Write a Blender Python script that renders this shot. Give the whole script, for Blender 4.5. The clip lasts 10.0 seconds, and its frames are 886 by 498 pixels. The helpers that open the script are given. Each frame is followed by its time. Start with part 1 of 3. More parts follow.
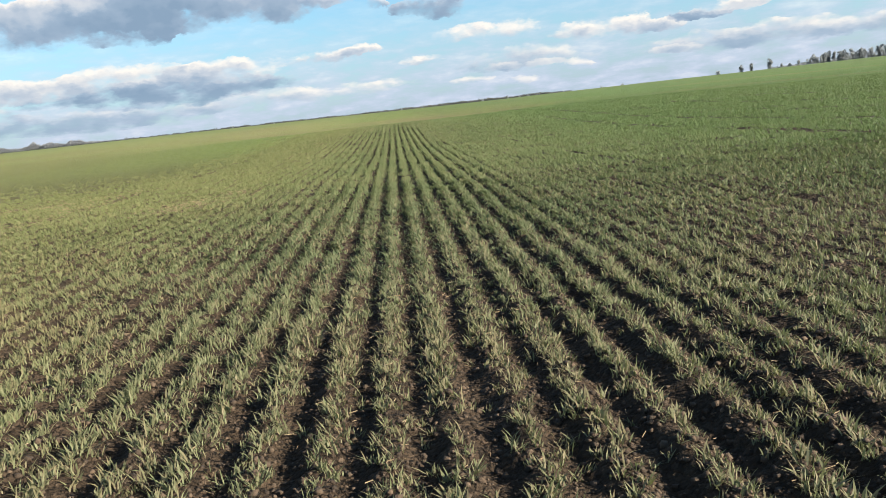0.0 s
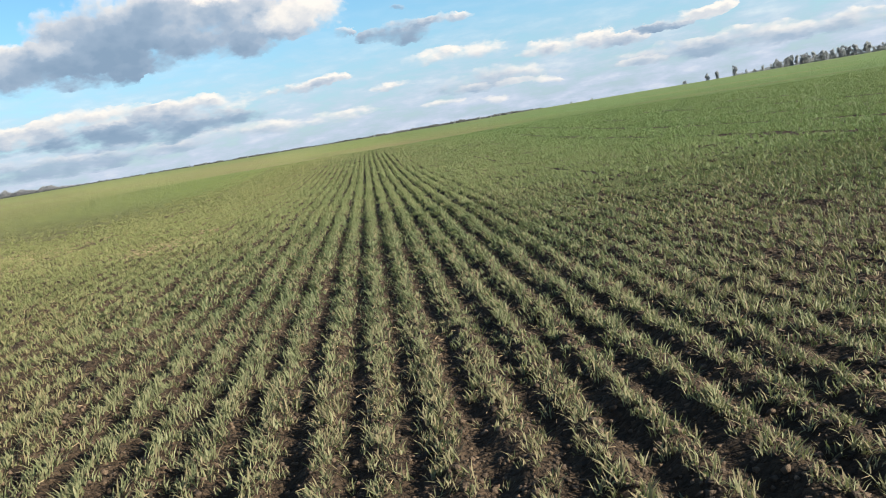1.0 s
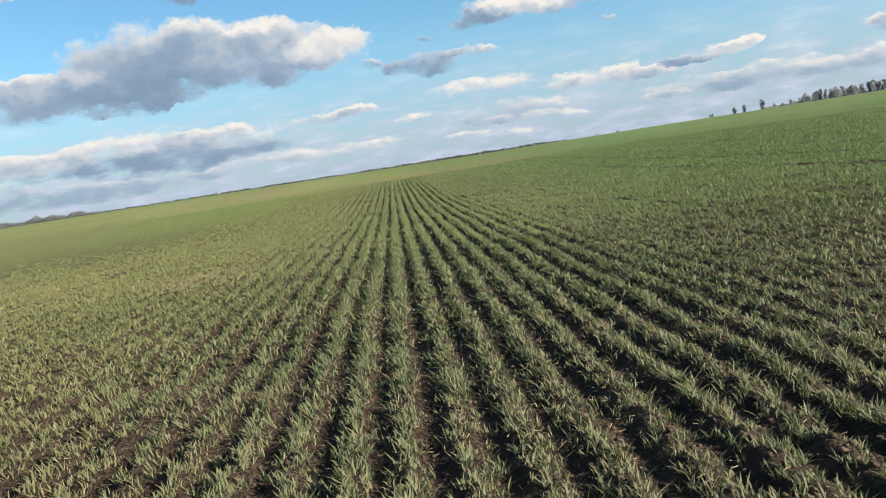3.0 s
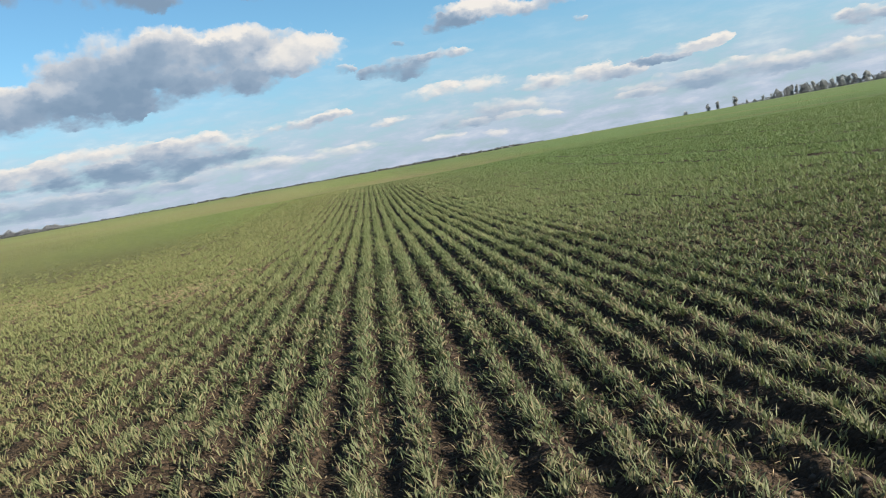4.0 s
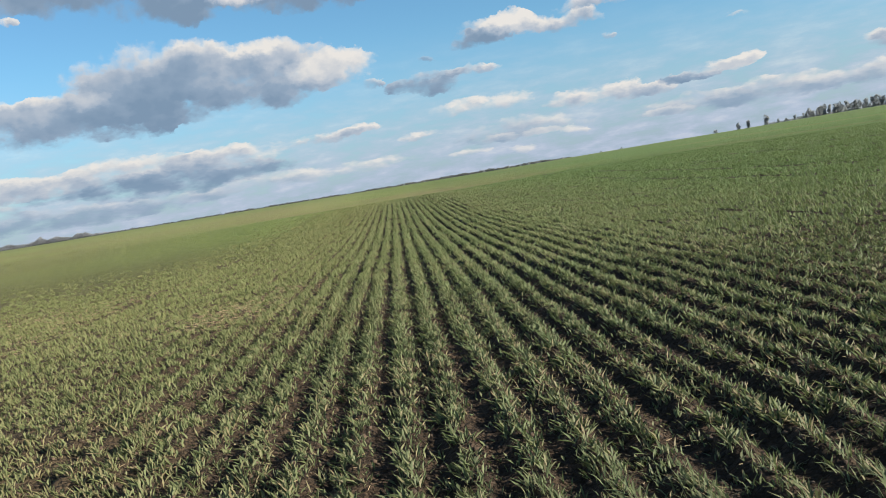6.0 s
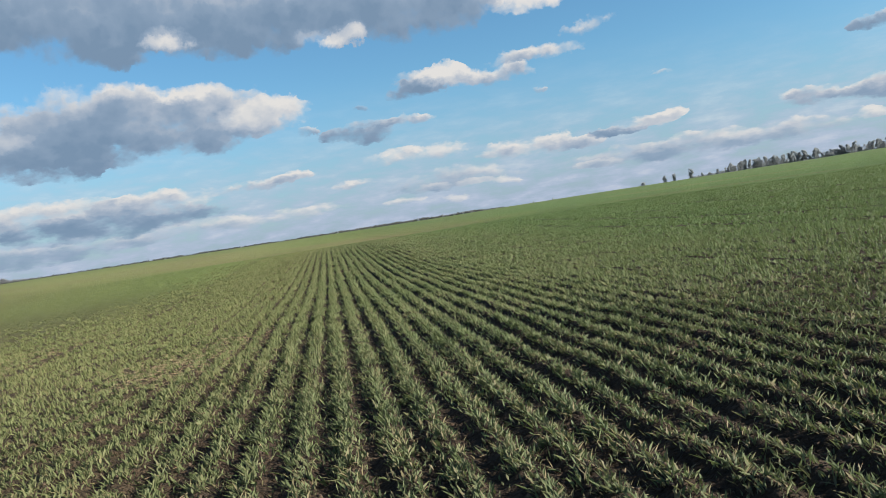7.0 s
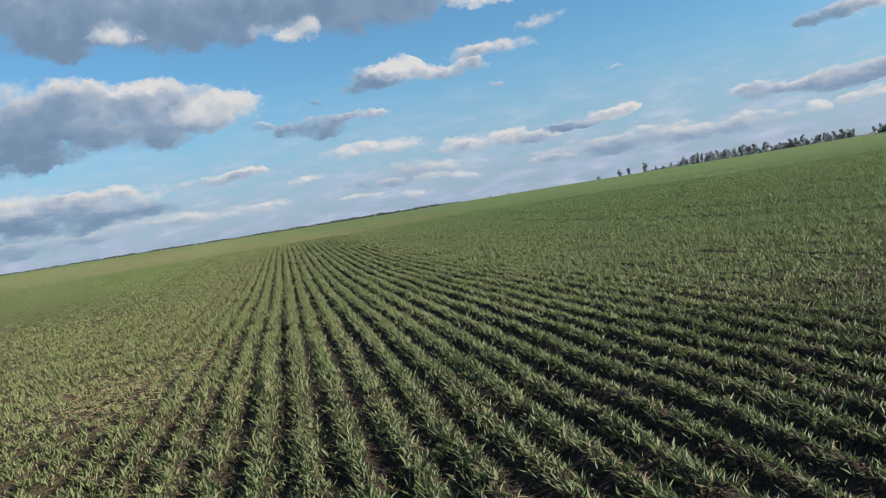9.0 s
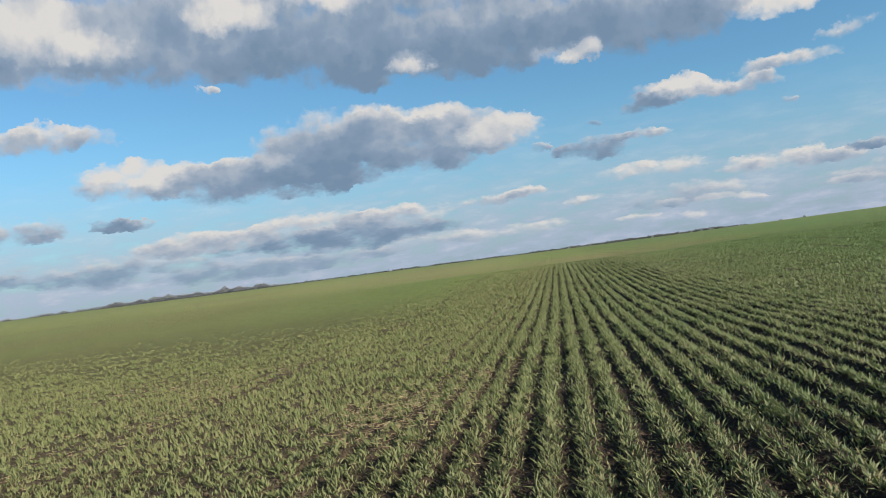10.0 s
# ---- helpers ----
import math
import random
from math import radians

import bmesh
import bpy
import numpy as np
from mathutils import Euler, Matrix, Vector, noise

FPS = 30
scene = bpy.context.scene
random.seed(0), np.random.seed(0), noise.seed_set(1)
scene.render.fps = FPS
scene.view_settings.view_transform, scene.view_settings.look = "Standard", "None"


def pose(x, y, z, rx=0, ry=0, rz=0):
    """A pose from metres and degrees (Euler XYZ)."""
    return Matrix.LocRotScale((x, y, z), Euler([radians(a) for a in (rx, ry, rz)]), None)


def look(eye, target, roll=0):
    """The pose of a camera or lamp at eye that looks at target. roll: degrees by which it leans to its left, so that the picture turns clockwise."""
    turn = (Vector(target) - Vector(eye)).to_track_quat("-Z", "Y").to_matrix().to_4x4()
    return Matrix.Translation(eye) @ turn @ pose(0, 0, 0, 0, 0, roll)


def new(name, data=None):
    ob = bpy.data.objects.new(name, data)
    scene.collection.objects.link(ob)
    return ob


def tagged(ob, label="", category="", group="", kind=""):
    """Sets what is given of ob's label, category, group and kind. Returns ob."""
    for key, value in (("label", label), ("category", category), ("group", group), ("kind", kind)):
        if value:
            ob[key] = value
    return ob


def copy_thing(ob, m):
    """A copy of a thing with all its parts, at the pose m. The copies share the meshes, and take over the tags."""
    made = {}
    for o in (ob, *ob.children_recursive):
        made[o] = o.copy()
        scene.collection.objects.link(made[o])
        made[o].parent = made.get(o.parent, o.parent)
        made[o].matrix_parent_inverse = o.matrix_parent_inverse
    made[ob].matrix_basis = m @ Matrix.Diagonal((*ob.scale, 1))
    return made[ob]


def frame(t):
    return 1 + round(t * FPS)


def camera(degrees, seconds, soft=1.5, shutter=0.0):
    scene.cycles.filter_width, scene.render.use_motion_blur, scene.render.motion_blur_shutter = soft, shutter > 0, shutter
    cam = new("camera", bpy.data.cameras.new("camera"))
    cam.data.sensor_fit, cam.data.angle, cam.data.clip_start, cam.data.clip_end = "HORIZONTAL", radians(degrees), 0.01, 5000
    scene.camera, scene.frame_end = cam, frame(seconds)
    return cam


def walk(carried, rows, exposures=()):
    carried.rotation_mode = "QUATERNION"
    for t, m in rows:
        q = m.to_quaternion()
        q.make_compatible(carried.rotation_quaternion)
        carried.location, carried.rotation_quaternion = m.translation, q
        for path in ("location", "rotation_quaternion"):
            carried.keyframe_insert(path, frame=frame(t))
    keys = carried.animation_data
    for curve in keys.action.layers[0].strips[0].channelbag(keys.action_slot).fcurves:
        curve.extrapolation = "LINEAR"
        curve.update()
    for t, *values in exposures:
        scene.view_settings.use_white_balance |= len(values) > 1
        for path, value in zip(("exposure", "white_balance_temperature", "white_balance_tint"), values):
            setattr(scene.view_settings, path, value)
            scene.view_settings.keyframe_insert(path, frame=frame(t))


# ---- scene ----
cam = camera(57.2, 10.0, soft=0.6)

# seconds, x, y, z, heading, pitch, lean (degrees)
PATH = [
    (0.0, 0, 0, 1.463, -2.45, -9.74, -6.22),
    (0.5, 0.004, 0.292, 1.443, -5.91, -8.45, -8.21),
    (1.0, -0.014, 0.689, 1.455, -4.05, -8.32, -9.46),
    (1.5, -0.168, 1.005, 1.439, 3.43, -7.28, -9.11),
    (2.0, -0.399, 1.425, 1.450, 0.59, -6.51, -8.89),
    (2.2, -0.444, 1.603, 1.446, -0.76, -6.75, -9.39),
    (3.3, -0.780, 2.664, 1.452, -3.88, -5.84, -8.76),
    (3.5, -0.879, 2.869, 1.461, -4.79, -6.07, -9.06),
    (4.0, -1.098, 3.340, 1.427, -4.26, -5.96, -10.22),
    (4.5, -1.298, 3.817, 1.456, -2.92, -5.74, -9.99),
    (5.0, -1.546, 4.356, 1.447, -0.70, -6.01, -8.14),
    (5.2, -1.630, 4.546, 1.451, -0.88, -5.23, -8.02),
    (6.3, -1.959, 5.659, 1.435, -3.38, -4.17, -9.39),
    (6.5, -2.054, 5.871, 1.436, -4.14, -3.33, -8.59),
    (7.0, -2.239, 6.420, 1.408, -7.88, -2.00, -8.69),
    (7.5, -2.418, 6.937, 1.445, -6.03, -1.48, -8.51),
    (8.0, -2.621, 7.377, 1.459, -10.60, -0.41, -7.85),
    (8.5, -2.639, 7.768, 1.445, -11.89, -0.25, -8.76),
    (9.0, -2.531, 8.218, 1.453, -10.81, -2.82, -9.14),
    (9.5, -2.558, 8.625, 1.461, -10.06, -2.11, -7.86),
    (9.8, -2.619, 8.856, 1.481, -6.88, -1.48, -7.43),
    (9.9, -2.639, 8.935, 1.476, 0.45, 0.32, -7.72),
    (10.0, -2.659, 9.010, 1.472, 7.94, 1.32, -7.39),
]
walk(cam, [(t, pose(x, y, z, 90 + pitch, 0, yaw) @ pose(0, 0, 0, 0, 0, lean)) for t, x, y, z, yaw, pitch, lean in PATH],
     [(0, 1.72, 6500, 10), (1, 1.70, 6500, 10), (2, 1.62, 6480, 10), (4.5, 1.46, 6430, 10), (6.5, 1.34, 6270, 10), (8.5, 1.20, 6030, 10), (9.8, 1.23, 6120, 10), (10, 1.19, 6230, 10)])

# ---------------------------------------------------------------- sky and sun
SUN_AZ, SUN_EL = 112.0, 23.5          # degrees to the right of the rows, degrees above the horizon

world = bpy.data.worlds.new("sky")
scene.world = world
world.use_nodes = True
WN, WL = world.node_tree.nodes, world.node_tree.links
WN.clear()


def put(slot, value):
    """Links or sets one input."""
    if value is None:
        return
    if isinstance(value, bpy.types.NodeSocket):
        slot.id_data.links.new(value, slot)
    else:
        slot.default_value = value


class Tree:
    """Short hands for node trees."""

    def __init__(self, nodes):
        self.n = nodes

    def math(self, op, a, b=None, c=None, clamp=False):
        nd = self.n.new("ShaderNodeMath")
        nd.operation, nd.use_clamp = op, clamp
        for i, v in enumerate((a, b, c)):
            put(nd.inputs[i], v)
        return nd.outputs[0]

    def vec(self, op, a, b=None, c=None, scale=None):
        nd = self.n.new("ShaderNodeVectorMath")
        nd.operation = op
        for i, v in enumerate((a, b, c)):
            put(nd.inputs[i], v)
        if scale is not None:
            put(nd.inputs["Scale"], scale)
        return nd.outputs["Value"] if op in ("LENGTH", "DOT_PRODUCT", "DISTANCE") else nd.outputs[0]

    def noise(self, v, scale, detail=4.0, rough=0.55, colour=False, dims="3D"):
        nd = self.n.new("ShaderNodeTexNoise")
        nd.noise_dimensions = dims
        put(nd.inputs["Vector"], v)
        nd.inputs["Scale"].default_value, nd.inputs["Detail"].default_value, nd.inputs["Roughness"].default_value = scale, detail, rough
        return nd.outputs["Color" if colour else "Fac"]

    def ramp(self, fac, stops, interp="LINEAR"):
        nd = self.n.new("ShaderNodeValToRGB")
        nd.color_ramp.interpolation = interp
        e = nd.color_ramp.elements
        while len(e) < len(stops):
            e.new(0.5)
        for el, (p, col) in zip(e, stops):
            el.position, el.color = p, (*col, 1) if len(col) == 3 else col
        put(nd.inputs[0], fac)
        return nd.outputs[0]

    def mix(self, fac, a, b, blend="MIX"):
        nd = self.n.new("ShaderNodeMix")
        nd.data_type, nd.blend_type = "RGBA", blend
        put(nd.inputs[0], fac)
        put(nd.inputs[6], a if isinstance(a, bpy.types.NodeSocket) else (*a, 1))
        put(nd.inputs[7], b if isinstance(b, bpy.types.NodeSocket) else (*b, 1))
        return nd.outputs[2]

    def span(self, v, lo, hi, a=0.0, b=1.0, smooth=True):
        nd = self.n.new("ShaderNodeMapRange")
        nd.interpolation_type = "SMOOTHSTEP" if smooth else "LINEAR"
        put(nd.inputs[0], v)
        for i, k in enumerate((lo, hi, a, b), 1):
            nd.inputs[i].default_value = k
        return nd.outputs[0]


# Clouds: heading (left is plus), height, half width, half height, all in degrees; tone; density
BIG_CLOUD = [(14.0, 9.3, 7.2, 2.9, 0.0, 1.2), (8.0, 9.2, 6.2, 2.5, 0.1, 1.2), (3.4, 8.8, 3.8, 1.5, 0.7, 1.1), (17.5, 8.2, 4.6, 2.2, -0.2, 1.1),
             (14.8, 6.7, 1.6, 0.9, -0.4, 1.0), (27.0, 8.3, 6.4, 1.4, 0.7, 1.1), (21.5, 7.7, 5.2, 1.6, 0.0, 1.1), (0.0, 7.5, 1.3, 0.4, 0.0, 0.6)]
HIGH_CLOUD = [(35.0, 17.2, 9.0, 3.2, 0.2, 1.2), (25.0, 17.0, 9.0, 3.0, 0.1, 1.2), (13.0, 15.6, 9.5, 2.7, -0.3, 1.2), (3.0, 15.3, 9.5, 2.6, -0.2, 1.2),
              (-8.0, 15.4, 8.5, 2.9, -0.1, 1.2), (-16.3, 15.2, 4.2, 2.3, 1.5, 1.3), (8.7, 14.2, 1.8, 0.6, 0.9, 1.0), (-3.4, 13.3, 1.7, 0.6, 0.7, 0.9),
              (12.0, 19.5, 26.0, 3.2, 0.3, 1.1), (22.8, 13.9, 1.0, 0.35, 0.8, 0.8)]
LEFT_CLOUDS = [(33.0, 11.3, 5.0, 1.0, 0.5, 0.9), (37.0, 5.6, 4.6, 1.0, 0.0, 0.9), (29.0, 5.5, 2.4, 0.4, -0.5, 0.8), (24.0, 3.7, 5.5, 0.8, 0.5, 0.9),
               (17.0, 4.0, 5.5, 0.95, 0.5, 0.9), (10.5, 4.1, 4.8, 0.75, 0.5, 0.9), (4.2, 4.4, 4.2, 0.45, 0.4, 0.8), (1.8, 4.55, 1.5, 0.45, 0.9, 0.8),
               (14.0, 3.0, 10.0, 0.9, -0.9, 0.8), (31.0, 2.6, 7.5, 0.9, -0.5, 0.8), (21.0, 1.7, 12.0, 0.8, -0.7, 0.7)]
MIDDLE_CLOUDS = [(-9.2, 9.7, 3.6, 1.0, 0.6, 1.1), (-7.6, 9.2, 2.6, 0.7, -0.5, 1.0), (-13.0, 9.4, 3.0, 0.7, 0.3, 0.9), (-16.3, 10.3, 3.4, 0.6, 0.7, 0.8),
                 (-19.8, 11.5, 2.4, 0.6, 0.6, 0.7), (-3.8, 6.9, 3.2, 0.8, -0.4, 1.1), (-7.0, 7.25, 2.2, 0.4, 0.4, 0.8), (-3.7, 8.35, 0.8, 0.3, -0.6, 0.7),
                 (-14.4, 4.3, 3.7, 0.75, 0.5, 1.0), (-18.2, 3.9, 2.4, 0.5, 0.3, 0.9), (-20.8, 4.3, 2.2, 0.4, -0.5, 0.9), (-23.9, 4.7, 2.0, 0.55, 0.9, 1.0),
                 (-7.0, 4.9, 4.6, 0.7, 0.6, 0.5), (-15.8, 7.9, 0.9, 0.3, 0.3, 0.5)]
LOW_PUFFS = [(-7.9, 2.5, 1.5, 0.32, 0.8, 0.8), (-2.5, 3.6, 1.6, 0.3, 0.5, 0.7), (-10.6, 2.4, 1.6, 0.32, 0.8, 0.8), (-13.0, 2.25, 1.3, 0.3, 0.8, 0.8),
             (-5.6, 1.75, 1.5, 0.3, 0.7, 0.7), (-9.4, 1.5, 1.3, 0.3, 0.7, 0.7), (-9.0, 2.9, 6.5, 0.8, -0.1, 0.6), (6.0, 2.0, 9.0, 0.6, 0.3, 0.5)]
RIGHT_CLOUDS = [(-33.6, 4.2, 3.4, 0.6, 0.1, 1.0), (-38.2, 4.2, 4.2, 0.8, 0.1, 1.0), (-43.5, 4.3, 4.5, 0.9, 0.1, 1.0), (-32.1, 4.6, 1.1, 0.4, 0.8, 0.8),
                (-40.2, 2.8, 2.8, 0.5, 0.5, 0.9), (-36.4, 2.7, 1.2, 0.4, 0.8, 0.8), (-38.2, 8.0, 2.6, 0.6, -0.3, 1.0), (-40.6, 8.1, 2.2, 0.75, 1.3, 1.1),
                (-23.0, 14.8, 1.3, 0.5, 0.9, 0.9), (-28.6, 13.8, 2.6, 0.6, 0.8, 0.9), (-25.2, 7.7, 2.4, 0.3, 0.5, 0.35), (-26.0, 2.5, 10.0, 0.9, -0.1, 0.75),
                (-19.5, 2.2, 2.0, 0.35, 0.6, 0.7)]

# Sunlit heads on the clouds: heading, height, half width, half height, strength
HEADS = [(33.0, 18.0, 4.4, 2.2, 0.6), (29.5, 16.8, 3.2, 1.3, 0.5), (20.5, 18.8, 3.6, 1.5, 0.75), (13.5, 19.4, 3.4, 1.2, 0.6), (8.4, 14.4, 1.8, 0.9, 0.55), (-2.7, 13.5, 2.4, 0.8, 0.45),
         (-9.9, 9.9, 2.6, 1.0, 0.45), (-17.7, 13.9, 3.4, 1.5, 0.5), (3.6, 8.9, 2.6, 1.2, 0.42), (8.2, 11.4, 3.0, 1.0, 0.35), (13.5, 12.2, 3.0, 0.9, 0.25), (28.5, 8.6, 4.4, 1.1, 0.4),
         (18.9, 8.8, 2.0, 0.8, 0.3), (14.9, 5.1, 2.6, 0.5, 0.3), (8.5, 4.6, 2.4, 0.45, 0.3)]

w = Tree(WN)
where = WN.new("ShaderNodeTexCoord").outputs["Generated"]
xyz = WN.new("ShaderNodeSeparateXYZ")
put(xyz.inputs[0], where)
minus_x = w.math("MULTIPLY", xyz.outputs[0], -1.0)
head = w.math("MULTIPLY", w.math("ARCTAN2", minus_x, xyz.outputs[1]), 57.29578)
high = w.math("MULTIPLY", w.math("ARCSINE", xyz.outputs[2]), 57.29578)
flat = WN.new("ShaderNodeCombineXYZ")
put(flat.inputs[0], head)
put(flat.inputs[1], high)
rising = w.math("MULTIPLY", w.math("LOGARITHM", w.math("MAXIMUM", w.math("MULTIPLY_ADD", high, 1 / 6, 1.0), 0.05), math.e), 14.0)
upward = WN.new("ShaderNodeCombineXYZ")
put(upward.inputs[0], w.math("MULTIPLY", head, 0.7))
put(upward.inputs[1], rising)
stretch = upward.outputs[0]
# edges pushed about at two sizes, smaller towards the horizon
gentle = w.span(high, 0.0, 12.0, 0.34, 1.0, smooth=False)
warp = w.vec("SUBTRACT", w.noise(stretch, 0.5, 5.0, 0.52, colour=True), (0.5, 0.5, 0.5))
warp = w.vec("MULTIPLY", warp, (6.0, 2.4, 0.0))
curl = w.vec("SUBTRACT", w.noise(stretch, 2.6, 4.0, 0.6, colour=True), (0.5, 0.5, 0.5))
warp = w.vec("MULTIPLY_ADD", curl, (1.2, 0.8, 0.0), warp)
spot = w.vec("ADD", flat.outputs[0], w.vec("SCALE", warp, scale=gentle))


def billow(v):
    """Rounded heaps of cloud, 0 to 1, with smaller heaps on them."""
    out = None
    for scale, share in ((0.55, 0.55), (1.25, 0.3), (2.9, 0.15)):
        nd = WN.new("ShaderNodeTexVoronoi")
        nd.feature = "SMOOTH_F1"
        nd.inputs["Smoothness"].default_value = 0.6
        nd.inputs["Scale"].default_value = scale
        put(nd.inputs["Vector"], v)
        out = w.math("MULTIPLY_ADD", nd.outputs["Distance"], -share, 1.0 if out is None else out)
    return out


ruffled = w.vec("MULTIPLY_ADD", curl, (0.55, 0.55, 0.0), stretch)
lump = w.math("MULTIPLY_ADD", billow(ruffled), 1.0, 0.02)
puff = lump
puff_sunward = billow(w.vec("ADD", ruffled, (-0.22, 0.34, 0.0)))
mound = w.noise(w.vec("MULTIPLY", stretch, (0.8, 1.0, 1.0)), 0.30, 3.0, 0.5)
total, toned = None, None
for az, el, ra, re, tone, dense in BIG_CLOUD + HIGH_CLOUD + LEFT_CLOUDS + MIDDLE_CLOUDS + LOW_PUFFS + RIGHT_CLOUDS:
    local = w.vec("MULTIPLY_ADD", spot, (1 / ra, 1 / re, 0), (-az / ra, -el / re, 0))
    weight = w.math("MAXIMUM", w.math("MULTIPLY_ADD", w.vec("DOT_PRODUCT", local, local), -dense, dense), 0.0)
    rise = w.math("ADD", w.vec("DOT_PRODUCT", local, (-0.25, 1, 0)), tone)
    total = weight if total is None else w.math("ADD", total, weight)
    toned = w.math("MULTIPLY", rise, weight) if toned is None else w.math("MULTIPLY_ADD", rise, weight, toned)
peak = w.math("MINIMUM", total, 1.3)
# the rest of the sky: scattered cumulus overhead and behind
plane = w.vec("SCALE", where, scale=w.math("DIVIDE", 1.0, w.math("MAXIMUM", w.math("ADD", xyz.outputs[2], 0.06), 0.03)))
rest = w.span(w.noise(plane, 1.1, 6.0, 0.6), 0.5, 0.62)
aside = w.math("MAXIMUM", w.span(high, 20.0, 26.0), w.span(w.math("ABSOLUTE", head), 44.0, 52.0))
rest = w.math("MULTIPLY", rest, aside)
body = w.math("MULTIPLY_ADD", w.math("SUBTRACT", lump, 0.55), 2.5, peak)
cover = w.math("MULTIPLY_ADD", toned, 1e-7, w.math("MULTIPLY", w.span(body, -0.20, 0.82), w.span(peak, 0.0, 0.2)))
shade = w.math("DIVIDE", toned, w.math("MAXIMUM", total, 0.02))
relief = w.math("MULTIPLY", w.math("SUBTRACT", puff, puff_sunward), 0.85)
relief = w.math("MULTIPLY_ADD", w.math("SUBTRACT", mound, 0.5), 0.55, relief)
for az, el, ra, re, lit in HEADS:
    local = w.vec("MULTIPLY_ADD", spot, (1 / ra, 1 / re, 0), (-az / ra, -el / re, 0))
    relief = w.math("ADD", relief, w.math("MAXIMUM", w.math("MULTIPLY_ADD", w.vec("DOT_PRODUCT", local, local), -lit, lit), 0.0))
thin = w.math("MULTIPLY_ADD", body, -0.34, 0.30)
bright = w.math("ADD", w.math("MULTIPLY_ADD", shade, 0.46, w.span(high, 7.0, 1.5, 0.36, 0.50)), w.math("ADD", relief, thin))
cloud_colour = w.ramp(bright, [(0.0, (0.082, 0.118, 0.162)), (0.3, (0.112, 0.147, 0.190)), (0.6, (0.188, 0.207, 0.232)), (1.0, (0.320, 0.304, 0.282))])
cloud_colour = w.mix(w.math("MULTIPLY", aside, rest), cloud_colour, (0.213, 0.220, 0.234))
cover = w.math("MAXIMUM", cover, w.math("MULTIPLY", rest, 0.85))
# milky, broken veil low down
veil = w.noise(w.vec("MULTIPLY", flat.outputs[0], (0.28, 1.0, 1.0)), 1.1, 5.0, 0.6)
milk = w.math("MULTIPLY", w.span(high, 11.0, 0.5, 0.0, 0.95), w.span(veil, 0.3, 0.62, 0.62, 1.0))
veil_colour = w.ramp(veil, [(0.40, (0.146, 0.177, 0.238)), (0.56, (0.180, 0.206, 0.258)), (0.75, (0.245, 0.256, 0.284))])

sky = WN.new("ShaderNodeTexSky")
sky.sky_type, sky.sun_disc = "NISHITA", False
sky.sun_elevation, sky.sun_rotation = radians(SUN_EL), radians(SUN_AZ)
sky.air_density, sky.dust_density, sky.ozone_density = 1.0, 0.6, 2.0
clear = WN.new("ShaderNodeBackground")
put(clear.inputs[0], w.mix(1.0, sky.outputs[0], (0.69, 1.0, 1.10), "MULTIPLY"))
clear.inputs[1].default_value = 0.053
haze = WN.new("ShaderNodeBackground")
put(haze.inputs[0], veil_colour)
cumulus = WN.new("ShaderNodeBackground")
put(cumulus.inputs[0], cloud_colour)
hazed, clouded = WN.new("ShaderNodeMixShader"), WN.new("ShaderNodeMixShader")
put(hazed.inputs[0], milk)
put(hazed.inputs[1], clear.outputs[0])
put(hazed.inputs[2], haze.outputs[0])
put(clouded.inputs[0], w.math("MULTIPLY", cover, w.span(high, 0.2, 3.5, 0.55, 1.0)))
put(clouded.inputs[1], hazed.outputs[0])
put(clouded.inputs[2], cumulus.outputs[0])
put(WN.new("ShaderNodeOutputWorld").inputs[0], clouded.outputs[0])

sun = new("sun", bpy.data.lights.new("sun", "SUN"))
sun.data.energy, sun.data.angle, sun.data.color = 5.0, radians(0.6), (1.0, 0.90, 0.74)
sx, sy = math.sin(radians(SUN_AZ)), math.cos(radians(SUN_AZ))
sun.matrix_world = look((60 * sx, 60 * sy, 60 * math.tan(radians(SUN_EL))), (0, 0, 0))

# ---------------------------------------------------------------- materials


def material(name):
    m = bpy.data.materials.new(name)
    m.use_nodes = True
    m.node_tree.nodes.clear()
    return m, Tree(m.node_tree.nodes)


def principled(m, t, colour, rough=0.8, bump=None, soft_normal=None, strength=0.4, distance=0.01, translucent=None, spec=0.3, thin=0.42):
    bs = t.n.new("ShaderNodeBsdfPrincipled")
    put(bs.inputs["Base Color"], colour if isinstance(colour, bpy.types.NodeSocket) else (*colour, 1))
    put(bs.inputs["Roughness"], rough)
    bs.inputs["Specular IOR Level"].default_value = spec
    if bump is not None:
        b = t.n.new("ShaderNodeBump")
        b.inputs["Strength"].default_value, b.inputs["Distance"].default_value = strength, distance
        put(b.inputs["Height"], bump)
        put(bs.inputs["Normal"], b.outputs[0])
    if soft_normal:      # leaf clumps shade as a rounded mass: share of the leaf's own normal, and the mass's
        geo = t.n.new("ShaderNodeNewGeometry")
        share, mass = soft_normal
        put(bs.inputs["Normal"], t.vec("NORMALIZE", t.vec("MULTIPLY_ADD", geo.outputs["Normal"], (share, share, share), mass)))
    surface = bs.outputs[0]
    if translucent is not None:
        tr, mx = t.n.new("ShaderNodeBsdfTranslucent"), t.n.new("ShaderNodeMixShader")
        put(tr.inputs[0], translucent)
        mx.inputs[0].default_value = thin
        put(mx.inputs[1], surface)
        put(mx.inputs[2], tr.outputs[0])
        surface = mx.outputs[0]
    put(t.n.new("ShaderNodeOutputMaterial").inputs[0], surface)
    return m


